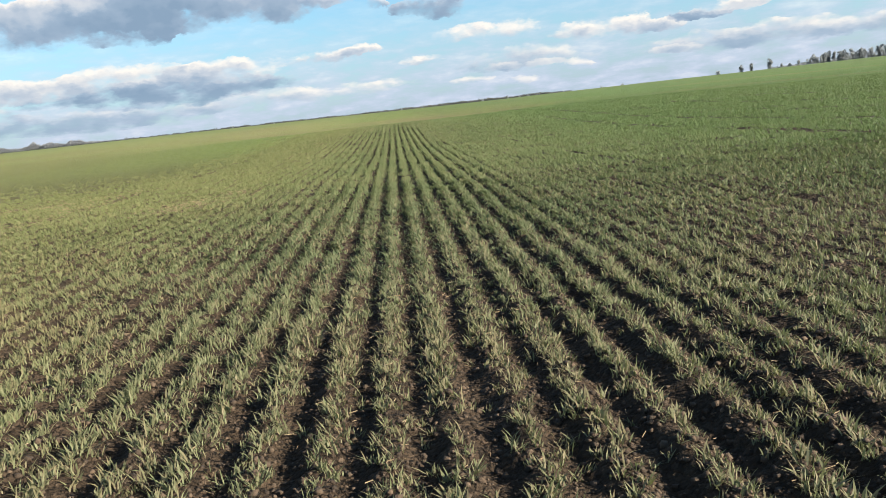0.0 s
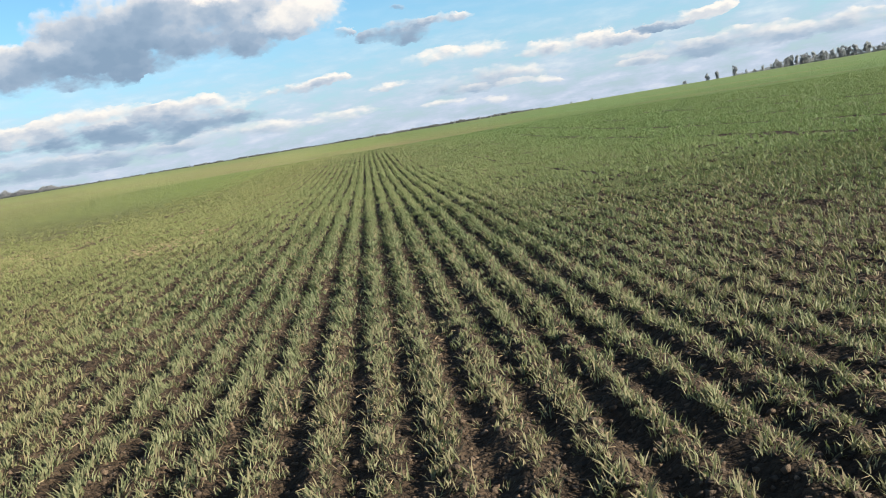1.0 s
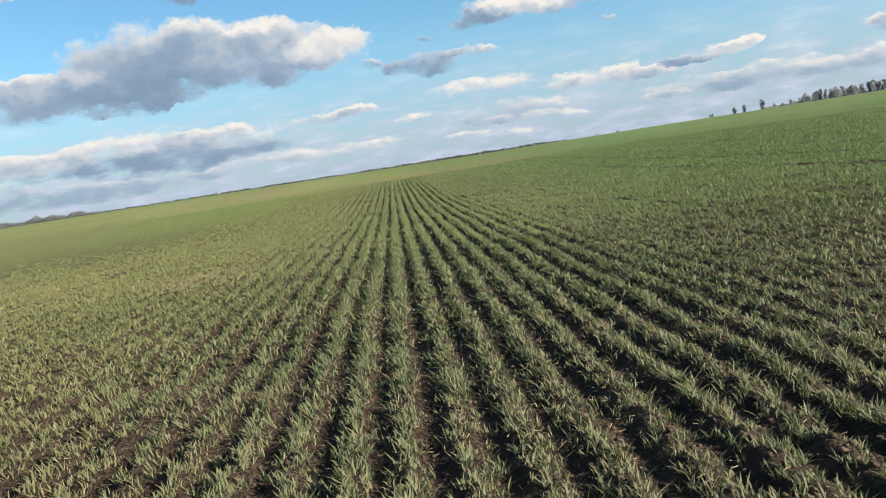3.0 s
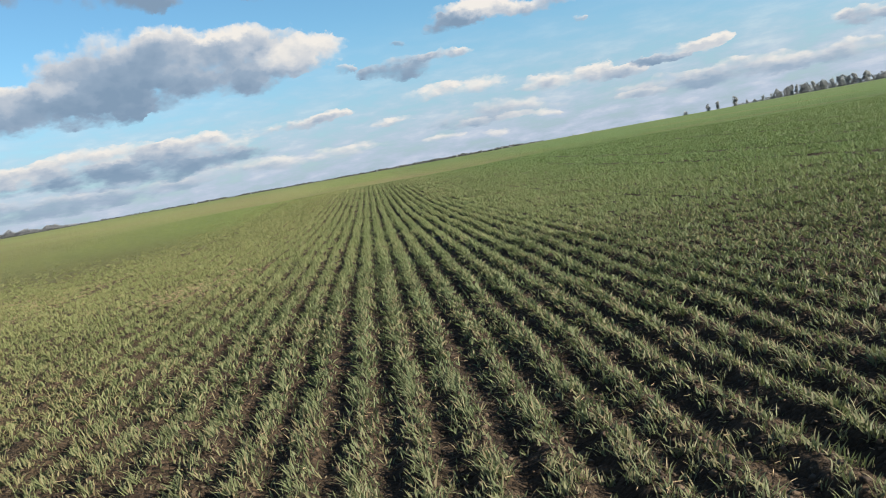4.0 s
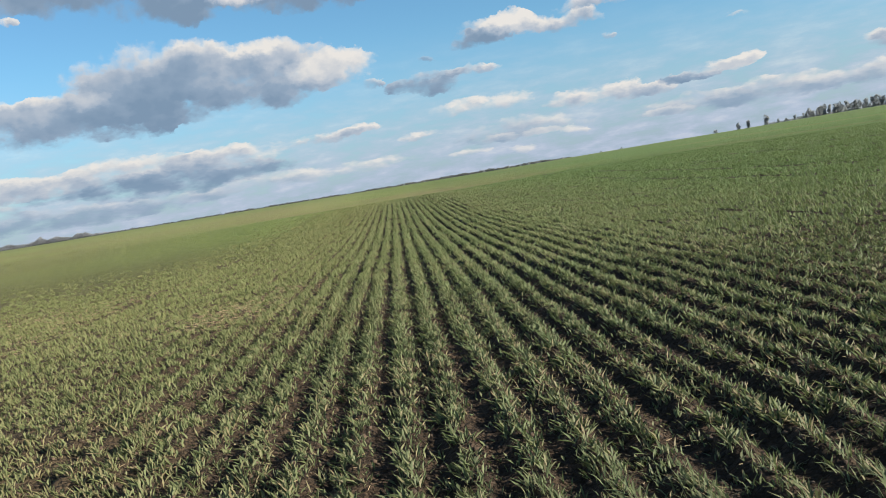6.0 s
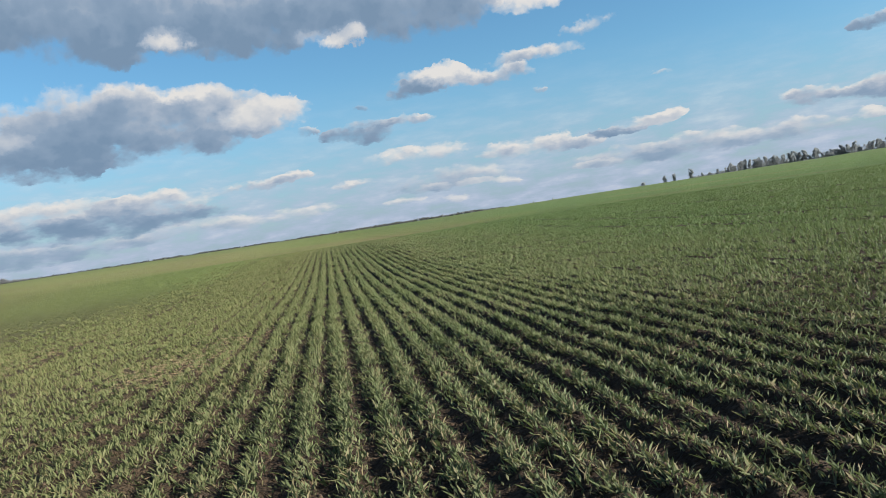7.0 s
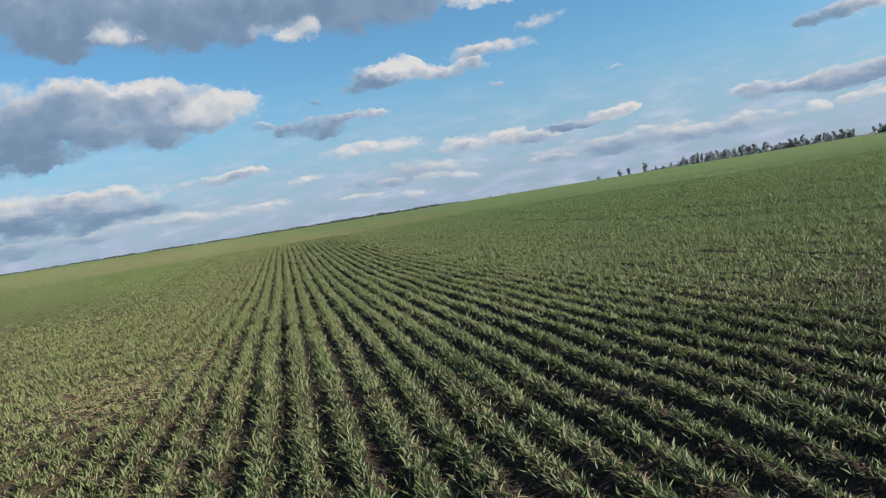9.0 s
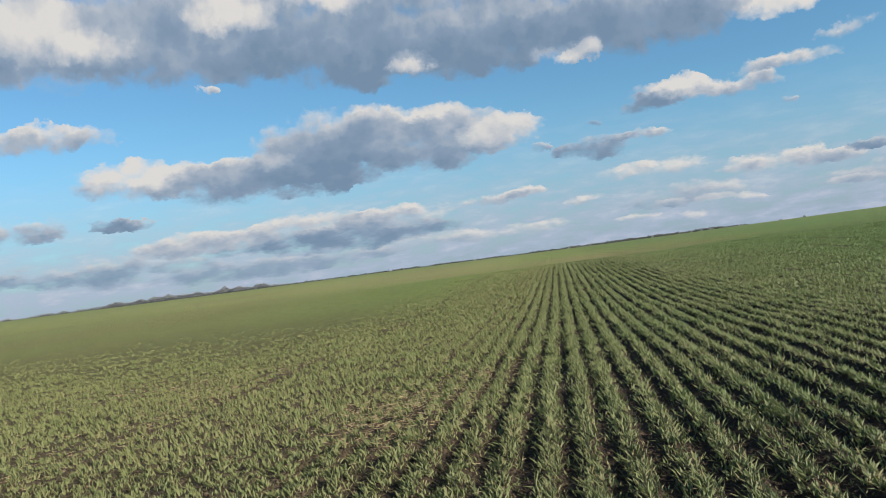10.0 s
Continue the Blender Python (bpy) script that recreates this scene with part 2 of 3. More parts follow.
def soil_material():
    """Dark crumbly field soil; far off, where single plants are lost, the closed green of the crop."""
    m, t = material("field_soil")
    p = t.n.new("ShaderNodeNewGeometry").outputs["Position"]
    grain = t.noise(p, 70.0, 5.0, 0.65)
    cell = t.n.new("ShaderNodeTexVoronoi")
    cell.inputs["Scale"].default_value = 30.0
    put(cell.inputs["Vector"], t.vec("MULTIPLY_ADD", t.noise(p, 25.0, 3.0, 0.6, colour=True), (0.05, 0.05, 0.05), p))
    heap = t.math("SUBTRACT", 1.0, cell.outputs["Distance"])
    crumb = t.noise(p, 14.0, 5.0, 0.6)
    patch = t.noise(p, 0.9, 4.0, 0.55)
    earth = t.ramp(crumb, [(0.25, (0.011, 0.0078, 0.0050)), (0.55, (0.032, 0.0225, 0.0148)), (0.8, (0.070, 0.049, 0.032))])
    earth = t.mix(t.span(t.vec("DOT_PRODUCT", cell.outputs["Color"], (0.33, 0.33, 0.33)), 0.3, 0.8, 0.0, 0.5), earth, (0.098, 0.069, 0.046))
    earth = t.mix(t.math("MULTIPLY", grain, 0.5), earth, (0.044, 0.031, 0.0205))
    earth = t.mix(t.span(patch, 0.45, 0.7, 0.0, 0.45), earth, (0.017, 0.0122, 0.0084))
    broad = t.noise(t.vec("MULTIPLY", p, (0.038, 0.009, 0.000)), 1.0, 5.0, 0.6)
    green = t.ramp(broad, [(0.3, (0.120, 0.166, 0.042)), (0.5, (0.148, 0.184, 0.052)), (0.7, (0.176, 0.190, 0.066))])
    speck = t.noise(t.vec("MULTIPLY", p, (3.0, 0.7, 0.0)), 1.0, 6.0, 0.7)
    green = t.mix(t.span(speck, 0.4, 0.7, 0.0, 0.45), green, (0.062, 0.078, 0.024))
    # shade in the gaps between tufts, mixed into the green as dark specks
    tuft_shade = t.noise(t.vec("MULTIPLY", p, (2.4, 1.2, 0.0)), 1.0, 3.0, 0.65)
    shade_fade = t.span(t.vec("LENGTH", p), 60.0, 260.0, 0.8, 0.15)
    # drilled rows, still to be told apart as lines far off
    xy = t.n.new("ShaderNodeSeparateXYZ")
    put(xy.inputs[0], p)
    green = t.mix(t.span(xy.outputs[0], 0.0, 60.0, 0.0, 0.75), green, (0.082, 0.134, 0.045))
    green = t.mix(t.span(xy.outputs[0], -3.0, -40.0, 0.0, 0.75), green, (0.184, 0.190, 0.074))
    green = t.mix(t.math("MULTIPLY", t.span(tuft_shade, 0.46, 0.62), t.math("MULTIPLY", shade_fade, t.span(xy.outputs[0], -4.0, 12.0, 0.2, 1.0))), green, (0.040, 0.058, 0.022))
    line = t.math("COSINE", t.math("MULTIPLY", t.math("ADD", xy.outputs[0], 0.030), 2 * math.pi / 0.305))
    reach = t.span(t.vec("LENGTH", p), 70.0, 100.0, 0.7, 0.0)
    drilled = t.math("MULTIPLY", t.span(xy.outputs[0], -5.8, -3.6), t.span(xy.outputs[0], 3.4, 1.0))
    green = t.mix(t.math("MULTIPLY", t.span(line, 0.2, 0.9), t.math("MULTIPLY", reach, drilled)), green, earth)
    # fuller and darker where the near crop stands
    green = t.mix(t.math("MULTIPLY", t.span(t.vec("LENGTH", p), 190.0, 70.0), t.span(xy.outputs[0], -2.0, 8.0, 0.15, 0.75)), green, (0.076, 0.122, 0.038))
    # thin and dry stretches of the far field
    dry = t.noise(t.vec("MULTIPLY", p, (0.022, 0.007, 0.0)), 1.0, 4.0, 0.6)
    green = t.mix(t.span(dry, 0.48, 0.68, 0.0, 0.5), green, (0.150, 0.132, 0.058))
    green = t.mix(t.span(t.vec("LENGTH", p), 160.0, 700.0, 0.0, 0.6), green, (0.094, 0.126, 0.050))
    # a hungry, brownish strip behind the swell
    strip = t.math("MULTIPLY", t.math("MULTIPLY", t.span(xy.outputs[1], 140.0, 180.0), t.span(xy.outputs[1], 420.0, 240.0)),
                   t.math("MULTIPLY", t.span(xy.outputs[0], -110.0, -40.0), t.span(xy.outputs[0], 60.0, 10.0)))
    green = t.mix(t.math("MULTIPLY", strip, t.span(dry, 0.3, 0.6, 0.1, 0.6)), green, (0.165, 0.138, 0.070))
    # bare wheel tracks
    broken = t.noise(t.vec("MULTIPLY", p, (0.0, 0.12, 0.0)), 1.0, 3.0)
    for track in (-7.55, 12.0, 17.8, 21.3, 25.5, 31.0, 39.0, 52.0, 68.0):
        bare = t.span(t.math("ABSOLUTE", t.math("SUBTRACT", xy.outputs[0], track)), 0.42 + 0.006 * max(track, 0), 0.16)
        bare = t.math("MULTIPLY", bare, t.math("MULTIPLY", t.span(broken, 0.36, 0.58, 0.15, 0.9 if track > 0 else 0.45), t.span(t.vec("LENGTH", p), 80.0, 150.0, 1.0, 0.25)))
        green = t.mix(bare, green, earth)
    closed = t.span(xy.outputs[0], -4.0, -9.0, 0.0, 16.0)
    away = t.span(t.math("ADD", closed, t.math("MULTIPLY_ADD", drilled, -22.0, t.vec("LENGTH", p))), 34.0, 74.0)
    earth = t.mix(t.span(xy.outputs[0], -2.5, -6.5, 0.0, 0.6), earth, (0.105, 0.082, 0.046))
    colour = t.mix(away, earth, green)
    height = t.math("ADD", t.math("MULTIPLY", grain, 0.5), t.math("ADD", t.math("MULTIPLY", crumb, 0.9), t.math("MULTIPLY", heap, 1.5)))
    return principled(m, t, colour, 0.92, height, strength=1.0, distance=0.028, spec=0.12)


def blade_material(name, stops, through_colour):
    m, t = material(name)
    geo = t.n.new("ShaderNodeNewGeometry")
    p = geo.outputs["Position"]
    rnd = geo.outputs["Random Per Island"]
    stand = t.noise(p, 0.35, 3.0, 0.5)
    pick = t.math("ADD", t.math("MULTIPLY", rnd, 0.92), t.span(stand, 0.35, 0.65, -0.05, 0.25))
    col = t.ramp(pick, stops)
    streak = t.noise(p, 130.0, 2.0, 0.5)
    col = t.mix(t.span(streak, 0.45, 0.75, 0.0, 0.3), col, (0.112, 0.122, 0.060))
    # hungrier, yellower plants on the poor ground at the start of the path
    xy = t.n.new("ShaderNodeSeparateXYZ")
    put(xy.inputs[0], p)
    col = t.mix(t.span(xy.outputs[1], 12.0, 3.0, 0.0, 0.38), col, (0.150, 0.138, 0.076))
    # leaf colour raised further along, to brighten the shaded middle distance
    col = t.mix(t.span(xy.outputs[1], 7.0, 22.0, 0.0, 0.45), col, (0.130, 0.156, 0.052))
    # lusher towards the right of the path
    lush = t.math("MULTIPLY", t.span(xy.outputs[0], 1.0, 12.0), t.span(xy.outputs[1], 6.0, 16.0, 0.0, 0.6))
    col = t.mix(lush, col, (0.065, 0.132, 0.037))
    # yellower to the left, and paler: the sunlit leaf faces are put into the colour
    col = t.mix(t.span(xy.outputs[0], -0.5, -5.0, 0.0, 0.35), col, (0.172, 0.164, 0.060))
    return principled(m, t, col, 0.58, translucent=t.mix(0.6, col, through_colour), spec=0.2, thin=0.26, soft_normal=(0.6, (0.1, -0.1, 0.5)))


def plain_noise_material(name, a, b, scale, rough=0.9, leafy=False):
    m, t = material(name)
    geo = t.n.new("ShaderNodeNewGeometry")
    n = t.noise(geo.outputs["Position"], scale, 5.0, 0.6)
    n = t.math("ADD", t.math("MULTIPLY", n, 0.6), t.math("MULTIPLY", geo.outputs["Random Per Island"], 0.4))
    col = t.ramp(n, [(0.25, a), (0.75, b)])
    return principled(m, t, col, rough, None if leafy else t.noise(geo.outputs["Position"], scale * 4, 4.0), soft_normal=(0.15, (0.25, -0.45, 0.7)) if leafy else None, strength=0.5, distance=0.02, translucent=col if leafy else None)


SOIL = soil_material()
LEAF = blade_material("wheat_leaf", [(0.0, (0.055, 0.079, 0.038)), (0.35, (0.082, 0.110, 0.053)), (0.58, (0.110, 0.134, 0.065)),
                                     (0.78, (0.146, 0.149, 0.082)), (0.92, (0.168, 0.134, 0.082))], (0.144, 0.180, 0.048))
STRAW = plain_noise_material("dry_straw", (0.17, 0.12, 0.07), (0.31, 0.24, 0.145), 40.0)
CLOD = plain_noise_material("soil_clod", (0.021, 0.0145, 0.010), (0.098, 0.069, 0.046), 30.0)
BARK = plain_noise_material("bark", (0.07, 0.06, 0.05), (0.14, 0.12, 0.10), 6.0)
# distance haze is put into this pale blue-grey leaf colour
HAZED_FOLIAGE = plain_noise_material("hazed_tree_foliage", (0.190, 0.212, 0.228), (0.255, 0.278, 0.290), 0.8, leafy=True)
HEDGE = plain_noise_material("dark_hedge", (0.060, 0.066, 0.062), (0.105, 0.112, 0.108), 0.8, leafy=True)
# bare twigs, lightened so that their colour carries the distance haze
HAZED_TWIGS = plain_noise_material("hazed_bare_twigs", (0.165, 0.178, 0.196), (0.225, 0.236, 0.250), 0.8, leafy=True)

# ---------------------------------------------------------------- terrain
SPACING, FIRST = 0.305, -0.030        # furrow k runs along x = FIRST + SPACING * k
rng = np.random.default_rng(7)


def hash01(i, j, seed):
    h = np.sin(i * 127.1 + j * 311.7 + seed * 74.7) * 43758.5453
    return h - np.floor(h)


def value_noise(x, y, seed=0):
    """Smooth noise from 0 to 1 on arrays."""
    i, j = np.floor(x), np.floor(y)
    u, v = x - i, y - j
    u, v = u * u * (3 - 2 * u), v * v * (3 - 2 * v)
    a, b = hash01(i, j, seed), hash01(i + 1, j, seed)
    c, d = hash01(i, j + 1, seed), hash01(i + 1, j + 1, seed)
    return a + (b - a) * u + (c - a) * v + (a - b - c + d) * u * v


def smooth(a, b, x):
    s = np.clip((x - a) / (b - a), 0, 1)
    return s * s * (3 - 2 * s)


def land(x, y):
    """The lie of the land without furrows: level by the path, a long gentle rise to a crest about a kilometre off."""
    r = np.hypot(x, y - 5)
    far = 5.0 * smooth(70, 1000, r) + 1.2 * smooth(60, 500, x) - 0.6 * smooth(150, 500, -x)
    roll = (value_noise(x / 90, y / 120, 3) - 0.5) * 0.9 * smooth(120, 300, r)
    # a low swell some seventy metres along the rows, with a shallow hollow behind it
    along = y + 6.0 * (value_noise(x / 24, y * 0 + 0.5, 9) - 0.5)
    swell = (0.55 * smooth(36, 74, along) - 1.25 * smooth(77, 150, along)) * smooth(46, 9, np.abs(x + 1.5)) * smooth(700, 300, r)
    hollow = -0.06 * np.exp(-((along - 32) / 9.0) ** 2) + 0.35 * smooth(3, 30, x) * smooth(700, 200, r)
    return far + roll + swell + hollow


def in_rows(x):
    """1 where the drilled rows stand clear, less towards both sides where the crop has closed up."""
    return smooth(3.4, 1.0, x) * smooth(-5.8, -3.6, x)


def wander(y, k):
    """Sideways drift of a drilled row along its length."""
    return 0.030 * (value_noise(y / 2.3, k * 7.31, 5) - 0.5) + 0.05 * (value_noise(y / 11.0, k * 3.7, 6) - 0.5)


def soil_height(x, y):
    """Land plus ridges, furrows and crumbs near the path."""
    k = (x - FIRST) / SPACING
    near = smooth(90, 70, np.hypot(x, y - 8))
    sway = 0.03 * (value_noise(x / 0.6, y / 2.0, 8) - 0.5)
    ridge = -0.029 * np.cos(2 * np.pi * (k + sway / SPACING)) * (in_rows(x) + 0.25 * (1 - in_rows(x)) * smooth(34, 16, y))
    rough = 0.030 * (value_noise(x / 0.11, y / 0.11, 1) - 0.5) + 0.022 * (value_noise(x / 0.05, y / 0.05, 2) - 0.5)
    rough += 0.05 * (value_noise(x / 0.7, y / 0.9, 4) - 0.5)
    return land(x, y) + near * (ridge + rough)


def mesh_of(name, verts, faces, mat):
    """A mesh from arrays; all faces have the same number of corners."""
    me = bpy.data.meshes.new(name)
    verts, faces = np.asarray(verts, np.float32), np.asarray(faces, np.int32)
    n = faces.shape[1]
    me.vertices.add(len(verts))
    me.vertices.foreach_set("co", verts.ravel())
    me.loops.add(faces.size)
    me.loops.foreach_set("vertex_index", faces.ravel())
    me.polygons.add(len(faces))
    me.polygons.foreach_set("loop_start", np.arange(0, faces.size, n, dtype=np.int32))
    me.update(calc_edges=True)
    me.materials.append(mat)
    return me


def spread(fine_lo, fine_hi, step, lo, hi, growth):
    """Coordinates: even in the middle, growing outwards."""
    mid = list(np.arange(fine_lo, fine_hi, step))
    up, s = [mid[-1]], step
    while up[-1] < hi:
        s *= growth
        up.append(up[-1] + s)
    down, s = [mid[0]], step
    while down[-1] > lo:
        s *= growth
        down.append(down[-1] - s)
    return np.array(down[:0:-1] + mid + up[1:])


def build_ground():
    gx = spread(-6.0, 4.0, 0.040, -4500, 4500, 1.085)
    gy = spread(2.0, 14.0, 0.050, -4500, 4500, 1.075)
    X, Y = np.meshgrid(gx, gy)
    Z = soil_height(X, Y)
    verts = np.stack([X.ravel(), Y.ravel(), Z.ravel()], 1)
    nx, ny = len(gx), len(gy)
    i = (np.arange(ny - 1)[:, None] * nx + np.arange(nx - 1)[None]).ravel()
    faces = np.stack([i, i + 1, i + 1 + nx, i + nx], 1)
    me = mesh_of("ground", verts, faces, SOIL)
    me.polygons.foreach_set("use_smooth", np.ones(len(faces), bool))
    return tagged(new("ground", me), "dark brown ploughed soil of a drilled wheat field", "ground", kind="structure")


build_ground()

# ---------------------------------------------------------------- wheat


def vigour(x, y):
    """How well the crop stands, 0 to 1: thin in the drier patches."""
    v = 0.84 + 0.6 * (value_noise(x / 1.7, y / 3.5, 11) - 0.5) + 0.6 * (value_noise(x / 0.35, y / 0.5, 12) - 0.5) + 0.5 * (value_noise(x / 0.14, y / 0.14, 13) - 0.5)
    v += 0.20 * smooth(5, 11, y) + 0.10 * smooth(1.2, 3.0, x) + 0.12 * smooth(-0.5, -2.5, x) - 0.28 * np.exp(-((x - 0.8) ** 2 / 3.0 + (y - 7.0) ** 2 / 5.0))
    for cx, cy, rx, ry in ((-4.6, 17.6, 0.7, 1.3), (-3.9, 19.8, 0.5, 0.9), (-8.1, 20.5, 0.6, 4.0), (-9.8, 22.3, 1.5, 1.6)):
        v -= 0.4 * np.exp(-(((x - cx) / rx) ** 2 + ((y - cy) / ry) ** 2))
    for track, deep in ((-7.55, 0.75), (4.6, 0.8), (7.3, 0.7), (9.6, 0.9), (12.0, 1.1), (14.7, 0.9), (17.8, 1.1), (21.3, 1.0), (25.5, 1.1), (31.0, 1.1)):
        v -= deep * (0.4 + 0.9 * value_noise(y / 4.0, y * 0 + track, 14)) * np.exp(-((x - track) / (0.12 if track < 9 else 0.26)) ** 2)     # wheel tracks along the rows
    return np.clip(v, 0.0, 1.0)


# start and end along the row, plants a metre in clear rows, leaves a plant, tufts a metre in the closed crop, leaves a tuft, leaf width, leaf length, corners
REACH = [(1.5, 9.0, 72, 6, 19, 16, 0.0082, 0.072, 5), (9.0, 16.0, 66, 5, 17, 14, 0.0135, 0.072, 4), (16.0, 28.0, 60, 5, 15, 13, 0.0240, 0.074, 3),
         (28.0, 45.0, 40, 4, 9, 11, 0.042, 0.078, 3), (45.0, 80.0, 28, 3, 6, 6, 0.070, 0.070, 3)]


def leaves(x, y, z, length, width, corners, spread_out=1.0):
    """Narrow bent leaves standing at the given places."""
    n = len(x)
    turn = rng.uniform(0, 2 * np.pi, n)
    lean = np.clip(rng.normal(0.48, 0.30, n), 0.03, 1.25) * spread_out
    dx, dy = np.cos(turn) * np.sin(lean) - 0.20, np.sin(turn) * np.sin(lean)
    dz = np.cos(lean)
    bend = rng.uniform(0.02, 0.34, n) * length
    side = turn + np.pi / 2 + rng.normal(0, 0.5, n)
    wx, wy = np.cos(side) * width * 0.5, np.sin(side) * width * 0.5
    base = np.stack([x, y, z], 1)
    aim = np.stack([dx, dy, dz], 1)
    out = np.stack([np.cos(turn), np.sin(turn), np.full(n, -0.55)], 1)
    across = np.stack([wx, wy, np.zeros(n)], 1)
    mid = base + aim * (length * 0.55)[:, None] + out * (bend * 0.15)[:, None]
    tip = base + aim * length[:, None] + out * bend[:, None]
    if corners == 5:
        pts = np.stack([base - across * 0.7, base + across * 0.7, mid + across, mid - across, tip], 1)
        tri = np.array([[0, 1, 2], [0, 2, 3], [3, 2, 4]])
    elif corners == 4:
        pts = np.stack([base, mid + across, tip, mid - across], 1)
        tri = np.array([[0, 1, 2], [0, 2, 3]])
    else:
        pts = np.stack([base - across, base + across, tip], 1)
        tri = np.array([[0, 1, 2]])
    faces = (np.arange(n)[:, None, None] * corners + tri[None]).reshape(-1, 3)
    return pts.reshape(-1, 3), faces


def row_start(centre):
    """Where a row comes into the part of the field that is in view."""
    return max(1.9, (abs(centre) - 1.8) / 0.72)


def stray(y, n, centre):
    """How far plants stand off their row's middle in the clear rows."""
    loose = 0.040 + 0.030 * value_noise(y / 0.8, y * 0 + centre * 9.7, 41) + 0.03 * (1 - in_rows(centre))
    return np.clip(rng.normal(0, 1, n) * loose, -0.14, 0.14)


def lushness(x, y):
    """Taller, fuller plants to the right of the path."""
    return smooth(1.5, 7.0, x) * smooth(4, 12, y)


def closing(x, y):
    """1 where the crop to the left lies too close and low to show single tufts."""
    return smooth(-4.5, -12.0, x) * smooth(14, 44, y)


def row_of_wheat(k, begin=0.0):
    """Leaves of the drilled row k from begin on: close along clear rows, in single tufts where the crop has closed up."""
    centre = FIRST + SPACING * (k + 0.5)
    clear = float(in_rows(np.array(centre)))
    V, F, base = [], [], 0
    for y0, y1, plants, each, tufts, full, width, length, corners in REACH:
        start = max(y0, row_start(centre), begin)
        if start >= y1:
            continue
        n, m = int((y1 - start) * plants * clear), int((y1 - start) * tufts * (1 - clear))
        if n > 0:
            py = rng.uniform(start, y1, n)
            px = centre + wander(py, k) + stray(py, n, centre)
            stand = vigour(px, py)
            keep = rng.uniform(0, 1, n) < (0.12 + 0.98 * stand) * smooth(84, 74, py)
            px, py, stand = (np.repeat(a[keep], each) for a in (px, py, stand))
            px = px + rng.normal(0, 0.010 + width * 0.25, len(px))
            py = py + rng.normal(0, 0.010 + width * 0.25, len(py))
            size = length * (0.65 + 0.5 * stand) * rng.uniform(0.55, 1.15, len(px)) * (1 + 0.3 * lushness(px, py))
            low = rng.uniform(0, 1, len(px)) < 0.22 * smooth(30, 12, py)
            px, size = np.where(low, centre + rng.normal(0, 0.085, len(px)), px), np.where(low, size * 0.6, size)
            v, f = leaves(px, py, soil_height(px, py) - 0.006, size, width * rng.uniform(0.7, 1.3, len(px)), corners)
            V.append(v)
            F.append(f + base)
            base += len(v)
        if m > 0:
            i = np.arange(m)
            py = start + (y1 - start) * (i + rng.uniform(-0.45, 0.45, m)) / m
            px = centre + wander(py, k) + np.where(i % 2 == 0, -0.076, 0.076) + rng.normal(0, 0.026, m)
            stand = vigour(px, py)
            keep = rng.uniform(0, 1, m) < (0.15 + 1.0 * stand) * smooth(84, 50, py) * (1 - closing(px, py))
            bulk = rng.uniform(0.75, 1.2, m)
            px, py, stand, bulk = (np.repeat(a[keep], full) for a in (px, py, stand, bulk))
            px = px + rng.normal(0, 0.017 + width * 0.35, len(px))
            py = py + rng.normal(0, 0.017 + width * 0.35, len(py))
            size = length * bulk * (0.7 + 0.4 * stand) * rng.uniform(0.6, 1.1, len(px)) * (1 + 0.12 * lushness(px, py)) * (1 - 0.5 * closing(px, py))
            v, f = leaves(px, py, soil_height(px, py) - 0.006, size, width * rng.uniform(0.7, 1.3, len(px)), corners, 0.8)
            V.append(v)
            F.append(f + base)
            base += len(v)
    return (np.concatenate(V), np.concatenate(F)) if V else (None, None)


def plant_meshes(count):
    """Single young wheat plants of a few shoots each, standing at the origin."""
    made = []
    for _ in range(count):
        n = int(rng.integers(10, 15))
        low = np.arange(n) % 4 == 3
        x, y = np.clip(rng.normal(0, 0.016, n), -0.026, 0.026) * np.where(low, 1.4, 1.0), np.clip(rng.normal(0, 0.016, n), -0.026, 0.026)
        v, f = leaves(x, y, np.full(n, -0.006), 0.069 * rng.uniform(0.5, 1.25, n) * np.where(low, 0.6, 1.0), 0.0074 * rng.uniform(0.7, 1.3, n), 5)
        made.append(mesh_of("wheat_plant", v, f, LEAF))
    return made


PLANTS, PLANT_REACH = plant_meshes(16), 5.0


def build_wheat():
    others, other_faces, base = [], [], 0
    for k in range(-330, 320):
        centre = FIRST + SPACING * (k + 0.5)
        if -18 <= k < 10:
            # the near rows: single plants where the path passes close, the rest of the row behind them
            start = row_start(centre)
            strip = tagged(new("wheat_strip"), "drilled row of young green wheat on dark soil", "crop row", "drilled wheat rows")
            v, f = row_of_wheat(k, start + PLANT_REACH)
            new("leaf_mass", mesh_of("leaf_mass", v, f, LEAF)).parent = strip
            n = int(PLANT_REACH * 49)
            py = start + PLANT_REACH * (np.arange(n) + rng.uniform(0, 1, n)) / n
            px = centre + wander(py, k) + stray(py, n, centre)
            stand, pz = vigour(px, py), soil_height(px, py)
            for x, y, z, s in zip(px, py, pz, stand):
                if rng.uniform(0, 1) < 0.25 + 0.9 * s:
                    ob = new("wheat_plant", PLANTS[rng.integers(len(PLANTS))])
                    size = (0.65 + 0.5 * s) * rng.uniform(0.8, 1.15)
                    ob.matrix_world = pose(x, y, z, 0, 0, rng.uniform(0, 360)) @ Matrix.Scale(size, 4)
                    ob.parent = strip
            continue
        v, f = row_of_wheat(k)
        if v is not None:
            others.append(v)
            other_faces.append(f + base)
            base += len(v)
    me = mesh_of("wheat_field", np.concatenate(others), np.concatenate(other_faces), LEAF)
    tagged(new("wheat_field", me), "wide field of young green winter wheat", "crop", kind="stuff")


build_wheat()

